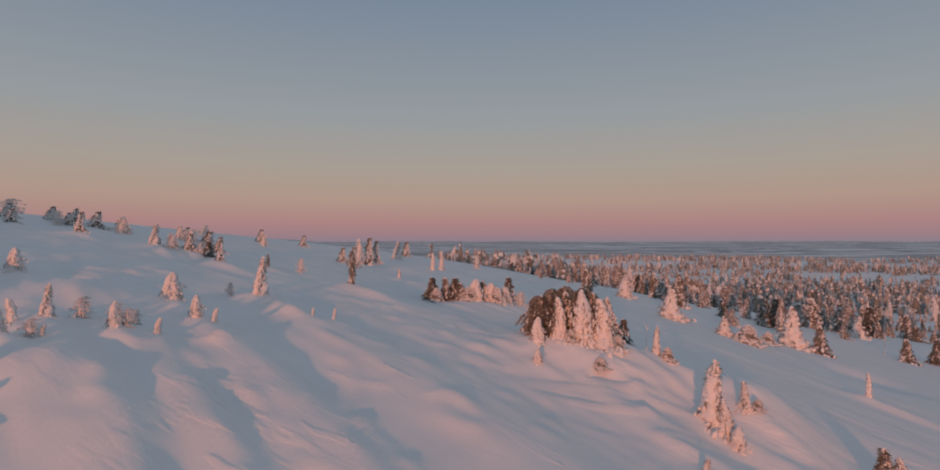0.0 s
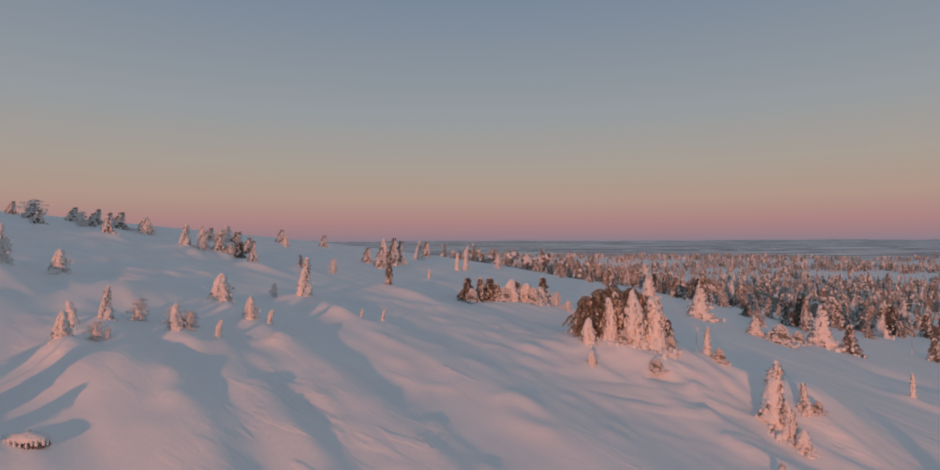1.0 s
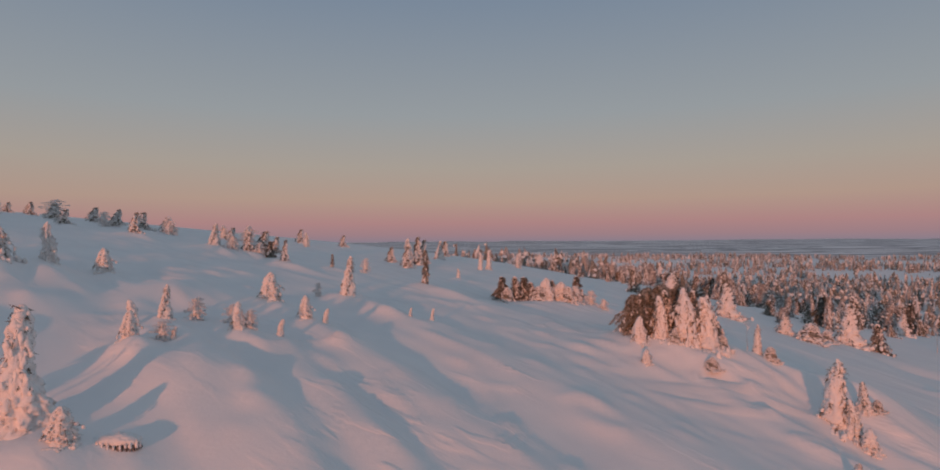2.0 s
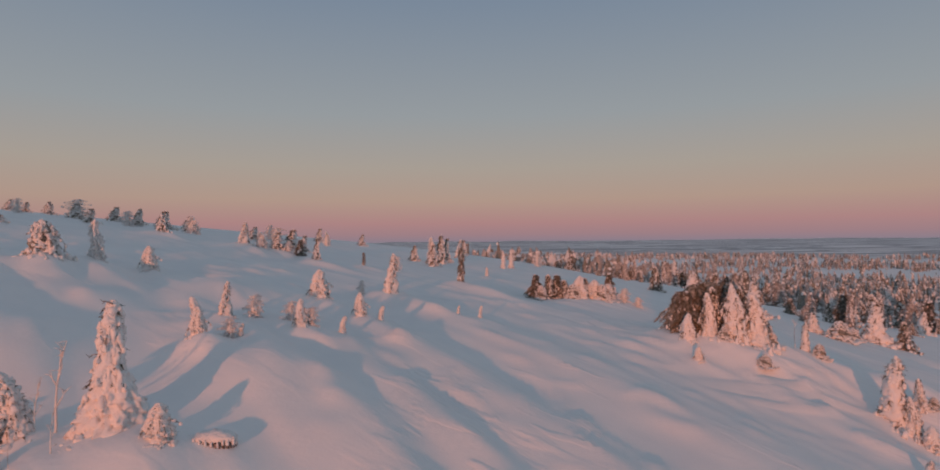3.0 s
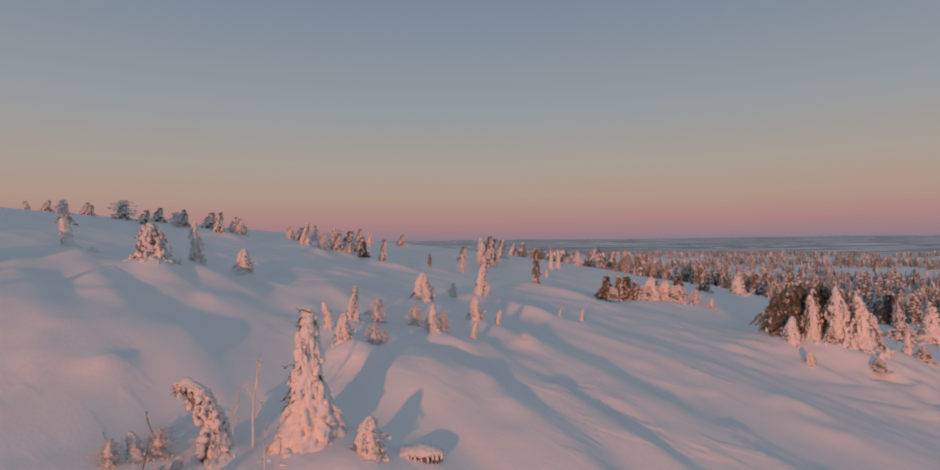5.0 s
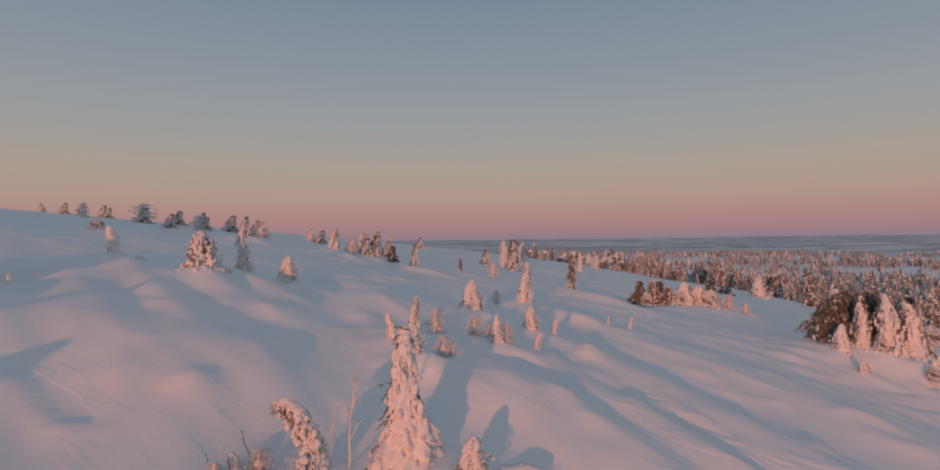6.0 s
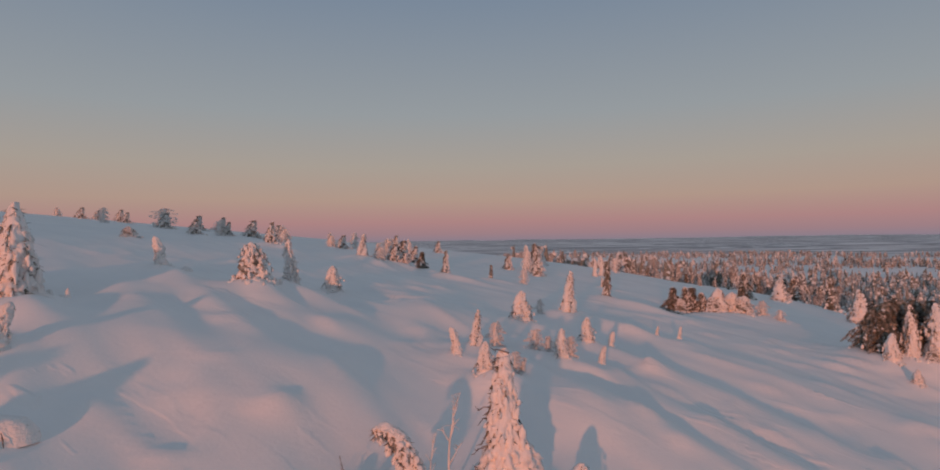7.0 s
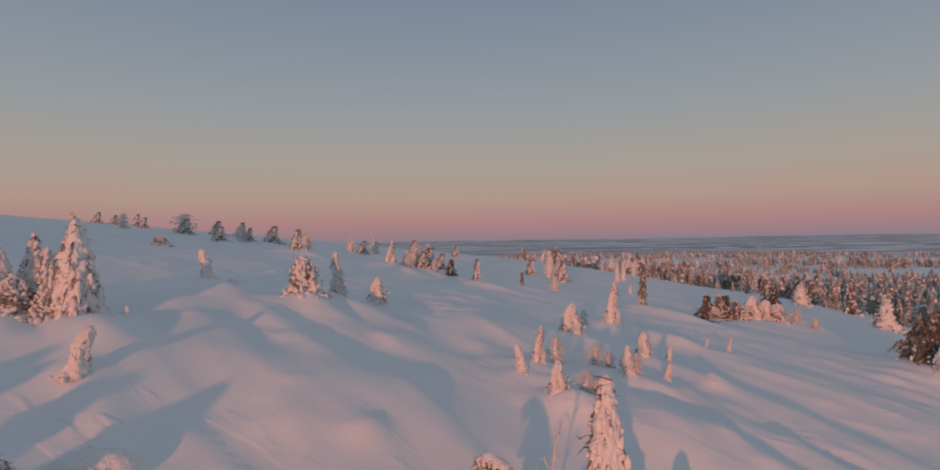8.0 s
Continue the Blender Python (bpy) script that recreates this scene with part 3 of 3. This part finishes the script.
def dome(name, label, seed, ribs=7, rise=0.5):
    """A shrub buried to a low rounded hump, its bent stems showing as dark ribs at the rim; one metre across."""
    rng = random.Random(seed)
    root = new(name)
    white, stems = Bag(), Bag()
    rings, sides = 6, 18
    ph = [rng.uniform(0, 6.28) for _ in range(4)]
    for i in range(rings + 1):
        q = i / rings
        for k in range(sides):
            a = 2 * math.pi * k / sides
            r = 0.5 * math.sin(q * math.pi / 2) * (1 + 0.16 * math.sin(2 * a + ph[0]) + 0.10 * math.sin(3 * a + ph[1]) + rng.uniform(-0.05, 0.05))
            z = rise * math.cos(q * math.pi / 2) ** 0.75 * (1 + 0.18 * math.sin(a + ph[2])) + rng.uniform(-0.02, 0.02) * (q < 1)
            white.v.append(Vector((r * math.cos(a), r * math.sin(a) * 0.8, z if i < rings else -0.05)))
    for i in range(rings):
        for k in range(sides):
            a, b = i * sides + k, i * sides + (k + 1) % sides
            white.f.append((a, a + sides, b + sides, b))
    for k in range(ribs):
        a = rng.uniform(3.4, 6.0)
        q = rng.uniform(0.62, 0.85)
        p = Vector((0.52 * math.sin(q * 1.57) * math.cos(a), 0.43 * math.sin(q * 1.57) * math.sin(a), rise * math.cos(q * 1.57) ** 0.75 + 0.02))
        out = Vector((math.cos(a), math.sin(a), 0))
        stems.tube([p, p + out * 0.06 - Vector((0, 0, 0.10)), p + out * 0.09 - Vector((0, 0, 0.26))], [0.006, 0.011, 0.005], 4, rng=rng, rough=0.3)
    part("snow_cap", white, SNOW, root)
    tagged(part("bent_stems", stems, BARK, root, "dark frosted stems at the rim"), kind="stuff")
    return tagged(root, label, "shrub", "snow-buried shrubs")


def snow_arch(name, label, seed):
    """A bowed shrub whose snow cap overhangs a dark hollow, with columns of snow hanging down at its front; one metre across."""
    rng = random.Random(seed)
    root = new(name)
    cap, hollow, columns = Bag(), Bag(), Bag()
    rings, sides, rise = 7, 26, 0.42
    for i in range(rings + 1):
        q = i / rings
        for k in range(sides):
            a = 2 * math.pi * k / sides
            wob = 1 + 0.22 * noise.noise(Vector((math.cos(a) * 1.6, math.sin(a) * 1.6, seed + q)))
            r = 0.5 * math.sin(q * 1.42) * wob
            z = rise * math.cos(q * 1.30) ** 0.8 * (1 + 0.12 * math.cos(a + 0.6)) + 0.02 * rng.uniform(-1, 1)
            if i == rings:
                r, z = r * 0.82, z - 0.03
            cap.v.append(Vector((r * math.cos(a), 0.62 * r * math.sin(a), z)))
    for i in range(rings):
        for k in range(sides):
            a, b = i * sides + k, i * sides + (k + 1) % sides
            cap.f.append((a, a + sides, b + sides, b))
    # ring of dark bark tubes under the cap, standing in for the hollow's shade
    for k in range(34):
        a = 2 * math.pi * k / 34
        p = Vector((0.33 * math.cos(a), 0.20 * math.sin(a), 0.24))
        q = Vector((0.46 * math.cos(a), 0.29 * math.sin(a), -0.06))
        hollow.tube([p, p.lerp(q, 0.5) + Vector((0, 0, 0.03)), q], [0.022, 0.026, 0.014], 5, rng=rng, rough=0.3)
    for k in range(13):
        a = math.pi * (1.02 + 0.96 * k / 12) + rng.uniform(-0.05, 0.05)
        columns.clot(Vector((0.475 * math.cos(a), 0.295 * math.sin(a), rng.uniform(0.10, 0.16))), rng.uniform(0.022, 0.040), rng.uniform(3.0, 4.6), 7, 5)
    part("snow_cap", cap, SNOW, root)
    tagged(part("bent_stems", hollow, BARK, root, "dark stems standing in for the shade in the hollow"), kind="stuff")
    tagged(part("snow_column", columns, SNOW, root, "hanging columns of snow"), kind="stuff")
    return tagged(root, label, "shrub", "snow-buried shrubs")


def birch(name, label, seed, H=1.0, limbs=6, lean=(0.15, 0.0), bark=RIMED):
    """A bare, rime-coated birch stem with a few limbs and twigs."""
    rng = random.Random(seed)
    root = new(name)
    stem = Bag()
    axis = lambda u: Vector((lean[0] * u + 0.012 * math.sin(9 * u), lean[1] * u, u * H))
    us = [0, 0.2, 0.4, 0.6, 0.8, 1.0]
    stem.tube([axis(u) - Vector((0, 0, 0.05 if u == 0 else 0)) for u in us], [0.017 * (1 - 0.8 * u) for u in us], 6, rng=rng, rough=0.12)
    part("trunk", stem, bark, root)
    for k in range(limbs):
        limb = Bag()
        u = rng.uniform(0.25, 0.95)
        a = rng.choice((0, math.pi)) + rng.uniform(-0.9, 0.9)
        ln = rng.uniform(0.10, 0.26) * (1.2 - 0.6 * u)
        way = Vector((math.cos(a), math.sin(a) * 0.6, rng.uniform(0.9, 2.4))).normalized()
        p = axis(u)
        mid = p + way * ln * 0.55 + Vector((0, 0, 0.02))
        end = p + way * ln + Vector((0, 0, 0.05))
        limb.tube([p, mid, end], [0.009, 0.006, 0.002], 5, rng=rng, rough=0.15)
        branch = part("limb", limb, bark, root)
        for j in range(3):
            twig = Bag()
            s = p.lerp(end, rng.uniform(0.4, 0.95))
            tw = Vector((rng.uniform(-1, 1), rng.uniform(-0.6, 0.6), rng.uniform(-0.2, 1))).normalized() * rng.uniform(0.05, 0.11)
            twig.tube([s, s + tw * 0.6 + Vector((0, 0, 0.006)), s + tw], [0.005, 0.0035, 0.0015], 4, rng=rng, rough=0.2)
            part("twig", twig, bark, branch)
    return tagged(root, label, "tree", "bare birches")


# ---- kinds of tree, built on first use ----
CONE = ((0.0, 0.31), (0.15, 0.28), (0.35, 0.21), (0.6, 0.13), (0.85, 0.07), (1.0, 0.03))
BROAD = ((0.0, 0.40), (0.15, 0.35), (0.35, 0.25), (0.55, 0.17), (0.8, 0.09), (1.0, 0.03))
BLUNT = ((0.0, 0.34), (0.2, 0.29), (0.45, 0.25), (0.7, 0.20), (0.9, 0.12), (1.0, 0.05))
SLIM = ((0.0, 0.20), (0.3, 0.15), (0.6, 0.11), (0.85, 0.07), (1.0, 0.03))
WORN = ((0.0, 0.25), (0.3, 0.22), (0.6, 0.17), (0.85, 0.10), (1.0, 0.03))
KINDS = {
    "heavy": lambda: laden("snowy_spruce", "spruce thickly plastered with sunlit snow", 3, CONE, boughs=90, fat=0.046, droop=1.5, wind=0.3, jag=1.35, sprays=9, lean=(0.05, 0.0), shell=0.72),
    "heavy2": lambda: laden("snowy_spruce", "broad spruce weighed down by lumpy snow", 8, BROAD, boughs=100, fat=0.048, droop=1.4, wind=0.35, jag=1.45, sprays=9, lean=(-0.04, 0.0), shell=0.70),
    "near": lambda: laden("snowy_spruce", "lumpy snow-sheathed spruce with a bare twig at its tip", 21,
                          ((0.0, 0.37), (0.12, 0.35), (0.25, 0.27), (0.4, 0.175), (0.53, 0.135), (0.71, 0.10), (0.88, 0.075), (0.95, 0.055), (1.0, 0.02)),
                          boughs=190, fat=0.040, droop=1.3, wind=0.4, jag=1.25, sprays=4, lean=(-0.05, 0.0), core=0.5, clots=3, hang=1.6, fine=(11, 7), skirt=12, bare=0.05, white_core=True, long=0.6, shell=0.80, mesh=(90, 60)),
    "spire": lambda: laden("snowy_spruce", "narrow snow-crusted spruce spire on open snow", 5, SLIM, boughs=50, fat=0.045, droop=1.2, wind=0.4, jag=1.2, sprays=6, shell=0.75),
    "dark": lambda: laden("spruce", "dark spruce with patches of frost and snow", 13, BROAD, boughs=120, fat=0.044, droop=0.8, wind=0.9, jag=1.6, sprays=26, bare=0.7),
    "dark2": lambda: laden("spruce", "slim dark spruce dusted with rime", 17, SLIM, boughs=60, fat=0.035, droop=0.7, wind=0.9, jag=1.4, sprays=16, bare=0.55),
    "mixed": lambda: laden("snowy_spruce", "spruce half covered with snow, dark on its windward side", 29, CONE, boughs=96, fat=0.045, droop=1.35, wind=0.6, jag=1.5, sprays=14, bare=0.25),
    "frosted": lambda: laden("snowy_spruce", "wind-worn spruce grey with frost near the ridge", 101, WORN, boughs=64, fat=0.050, shell=0.5, droop=0.9, wind=0.4, jag=1.6, sprays=12, foliage=FROST, bare=0.15),
    "worn": lambda: laden("spruce", "wind-worn spruce on the ridge, dark windward, snow-packed leeward", 107, WORN, boughs=56, fat=0.055, droop=0.8, wind=1.3, jag=1.9, sprays=9, bare=0.12, lean=(0.06, 0.0)),
    "blunt": lambda: laden("snowy_spruce", "stunted round-topped spruce packed with snow", 103, BLUNT, boughs=76, fat=0.055, shell=0.82, droop=1.2, wind=0.4, jag=1.2, sprays=5, skirt=14, core=0.6, white_core=True),
    "bent": lambda: laden("bent_spruce", "young spruce bent over under its snow", 31, ((0.0, 0.24), (0.15, 0.17), (0.4, 0.14), (0.7, 0.15), (0.9, 0.12), (1.0, 0.05)),
                          boughs=110, fat=0.056, droop=1.5, wind=0.3, jag=2.0, sprays=12, bow=0.52, core=0.5, clots=3, fine=(10, 6), skirt=16, bare=0.18, white_core=True, shell=0.72, mesh=(50, 34)),
    "bush": lambda: laden("snowy_bush", "low spreading conifer bush heaped with snow", 41, ((0.0, 0.72), (0.25, 0.66), (0.5, 0.50), (0.75, 0.36), (0.92, 0.20), (1.0, 0.06)),
                          shell=0.55, boughs=100, fat=0.085, droop=0.75, wind=0.2, jag=1.5, sprays=10, hang=1.0, skirt=16, core=0.55, long=1.4, crown="bush"),
    "thicket": lambda: laden("spruce_thicket", "dense brown thicket of spruce stems under patchy frost", 67, ((0.0, 0.44), (0.3, 0.44), (0.6, 0.38), (0.85, 0.24), (1.0, 0.10)),
                             boughs=150, fat=0.040, droop=0.9, wind=0.7, jag=2.0, sprays=30, hang=1.3, skirt=6, core=0.6, bare=0.70, long=1.3),
    "drape": lambda: laden("snowy_spruce", "spruce draped to its foot in hanging folds of snow", 69, ((0.0, 0.42), (0.2, 0.36), (0.45, 0.26), (0.7, 0.18), (0.9, 0.10), (1.0, 0.04)),
                           shell=0.70, mesh=(50, 40), boughs=130, fat=0.046, droop=1.9, wind=0.3, jag=1.8, sprays=9, hang=2.2, skirt=18, core=0.6, white_core=True),
    "drape2": lambda: laden("snowy_spruce", "leaning spruce sheathed in heavy folds of snow", 75, ((0.0, 0.46), (0.15, 0.36), (0.4, 0.25), (0.65, 0.19), (0.85, 0.15), (1.0, 0.05)),
                            shell=0.66, mesh=(50, 40), boughs=120, fat=0.050, droop=1.7, wind=0.25, lean=(-0.10, 0.0), jag=1.9, sprays=10, hang=2.2, skirt=20, core=0.55, white_core=True, bare=0.14),
    "rime": lambda: laden("rime_bush", "small frosted bush with grey-white rime twigs", 43, ((0.0, 0.34), (0.3, 0.38), (0.6, 0.34), (0.85, 0.22), (1.0, 0.08)),
                          boughs=64, fat=0.048, droop=0.25, wind=0.0, jag=1.9, sprays=22, hang=0.9, clots=2, skirt=10, foliage=FROST, bare=0.2, core=0.35, white_core=True, crown="bush"),
    "caked": lambda: laden("snowy_spruce", "stubby spruce wholly caked in wind-driven snow", 39, ((0.0, 0.46), (0.12, 0.34), (0.3, 0.22), (0.55, 0.19), (0.8, 0.20), (0.93, 0.13), (1.0, 0.05)),
                           shell=0.88, boughs=76, fat=0.055, droop=1.0, wind=0.1, lean=(0.24, 0.0), jag=1.0, sprays=3, skirt=18, core=0.7, white_core=True),
    "hump": lambda: dome("snow_hump", "shrub buried under a smooth hump of snow", 47, ribs=2),
    "arch": lambda: snow_arch("snow_hump", "bowed shrub under a snow arch with dark ribs", 53),
    "pole": lambda: birch("birch_snag", "thin bare snag crusted with rime", 59, limbs=3, lean=(0.02, 0)),
    "snag": lambda: birch("dead_twigs", "dark broken twigs poking out of the snow", 63, limbs=4, lean=(-0.25, 0.0), bark=BARK),
    "birch": lambda: birch("bare_birch", "leafless rime-coated birch with crooked limbs", 61, limbs=6, lean=(0.07, 0.0)),
}
for key, name, label, seed, prof, bare, wind, foliage in (
        ("mixed", "snowy_spruce", "spruce in open wood, half covered with snow", 71, CONE, 0.25, 0.9, NEEDLES),
        ("dark", "spruce", "dark spruce in open wood with a little snow", 73, BROAD, 0.72, 0.9, NEEDLES),
        ("dark2", "spruce", "slim dark spruce in open wood", 79, SLIM, 0.7, 0.8, NEEDLES),
        ("heavy", "snowy_spruce", "snow-plastered spruce in open wood", 83, BROAD, 0.08, 0.4, NEEDLES),
        ("ragged", "snowy_spruce", "ragged frosted spruce in open wood", 89, BLUNT, 0.35, 0.6, DUSTED),
        ("slim", "snowy_spruce", "slim snow-dusted spruce in open wood", 97, SLIM, 0.2, 0.6, DUSTED)):
    KINDS["small_" + key] = lambda name=name, label=label, seed=seed, prof=prof, bare=bare, wind=wind, foliage=foliage: laden(
        name, label, seed, prof, boughs=60, fat=0.046, droop=1.3, wind=wind, jag=1.9, sprays=16, clots=3, fine=(6, 4), skirt=4, bare=bare, foliage=foliage)
made_kinds = {}


def bare_twigs(tree):
    """Broken bare twigs that stick out of the tip and the windward side of the tall snow-sheathed spruce."""
    rng = random.Random(5)
    for z, ln, lift in ((0.975, 0.065, 0.012), (0.93, 0.04, 0.0), (0.62, 0.10, -0.03), (0.55, 0.09, -0.05), (0.36, 0.10, -0.08), (0.22, 0.12, -0.10), (0.14, 0.14, -0.10)):
        twig = Bag()
        r = 0.02 + 0.24 * (1 - z)
        p = Vector((-r, -0.04, z))
        q = p + Vector((-ln, rng.uniform(-0.03, 0.03), lift))
        twig.tube([p + Vector((0.06, 0, 0)), p.lerp(q, 0.6) + Vector((0, 0, 0.012)), q], [0.005, 0.004, 0.002], 5)
        for k in range(3):
            s = p.lerp(q, rng.uniform(0.2, 1.0))
            twig.tube([s, s + Vector((rng.uniform(-0.04, 0.0), rng.uniform(-0.02, 0.02), rng.uniform(-0.04, 0.025)))], [0.003, 0.0015], 4)
        part("twig", twig, BARK, tree, "bare dark twig")


def plant(kind, x, y, h, w=0.0, turn=0.0, sink=0.04):
    """A tree of that kind on the ground at x, y: h metres high, and w times as broad as its kind."""
    w = w or 1.0
    m = pose(x, y, ground_z(x, y) - sink * h - 0.02, 0, 0, turn) @ Matrix.Diagonal((h * w, h * w, h, 1))
    if kind not in made_kinds:
        made_kinds[kind] = KINDS[kind]()
        if kind == "near":
            bare_twigs(made_kinds[kind])
        made_kinds[kind].matrix_basis = m
        return made_kinds[kind]
    proto = made_kinds[kind]
    made = copy_thing(proto, Matrix.Identity(4))
    made.matrix_basis = m
    return made


# ---- the single trees of the slope ----
for row in SPOTS:
    plant(*row, sink=0.20 if row[0] in ("hump", "arch") else 0.13 if row[2] < 60 and row[3] > 0.7 else 0.04)

# ---- the wood below the slope ----
rng = random.Random(77)
FOREST_KINDS = ("mixed", "dark", "ragged", "heavy", "slim", "ragged", "heavy", "mixed")


def wood_at(x, y):
    """How wooded a place is, 0 to 1: open glades, closed stands."""
    left = -16 + 0.30 * max(0.0, 150 - y)
    edge = float(smooth(x - left, 0, 16)) * float(smooth(y - 0.55 * x, 54, 98)) * float(smooth(y + 0.6 * x, 72, 108))
    glade = 0.5 + 0.5 * float(value_noise(x / 90 + 7, y / 42 + 2)) + 0.4 * float(value_noise(x / 14, y / 12))
    return edge * min(1.0, max(0.03, glade * 4.2 - 1.75))


near_spots, far_spots = [], []
tries = 0
while len(near_spots) < 195 and tries < 40000:
    tries += 1
    y = rng.uniform(56, 150)
    x = rng.uniform(-16, 0.9 * y + 12)
    if rng.random() < wood_at(x, y) and all((x - a) ** 2 + (y - b) ** 2 > 5.0 for a, b in near_spots):
        near_spots.append((x, y))
for x, y in near_spots:
    plant("small_" + rng.choice(FOREST_KINDS), x, y, (2.6 + 3.0 * float(smooth(x, 5, 35))) * (0.3 + 0.75 * rng.random() ** 1.5), rng.uniform(0.7, 1.5), rng.uniform(-180, 180))

bag = Bag()


def far_tree(x, y, h, sides, rows):
    """One tree of the far wood: a dark core, ragged skirts, and snow on its sunward side."""
    z = ground_z(x, y) - 0.1
    r = h * rng.uniform(0.14, 0.42)
    dark = rng.choice((0, 0, 3, 3, 3, 2))
    bag.tube([Vector((x, y, z)), Vector((x + rng.uniform(-0.1, 0.1) * h, y, z + 0.5 * h)), Vector((x + rng.uniform(-0.1, 0.1) * h, y, z + h))],
             [r * 0.75, r * rng.uniform(0.3, 0.6), 0.03], sides, rng=rng, rough=0.35, mi=dark)
    for i in range(rows):
        u = (i + rng.uniform(0, 0.7)) / rows * 0.9 + 0.08
        for k in range(3):
            a = rng.uniform(-2.9, 0.2)
            out = Vector((math.cos(a), math.sin(a), 0))
            ln = r * (1 - u) ** 0.8 * rng.uniform(0.8, 1.3)
            p = Vector((x, y, z + u * h)) + out * ln * 0.35
            snowy = rng.choice((1, 1, 2, 3, 0))
            bag.tube([p, p + out * ln * 0.75 - Vector((0, 0, 0.22 * r + 0.1))], [0.32 * r, 0.12 * r], 4, 0.8, rng, 0.3, mi=snowy)


count = 0
while count < 3700:
    y = rng.uniform(120, 380)
    x = rng.uniform(-30, 0.9 * y + 20)
    if y < 150 and rng.random() < 0.6:
        continue
    if rng.random() < wood_at(x, y):
        far_tree(x, y, 7.0 * (0.2 + 0.8 * rng.random() ** 2.0), 6, 3)
        count += 1
count = 0
while count < 3500:
    y = 380 * (720 / 380) ** rng.random()
    x = rng.uniform(-0.15, 0.95) * y
    if rng.random() < wood_at(x, y):
        far_tree(x, y, 6.6 * (0.3 + 0.7 * rng.random() ** 1.4), 5, 2)
        count += 1
wood = new("distant_wood", bag.mesh("distant_wood", NEEDLES, SNOW, FROST, DUSTED, soft=False))
tagged(wood, "open wood of small snow-dusted spruces on the plain", "trees", kind="stuff")
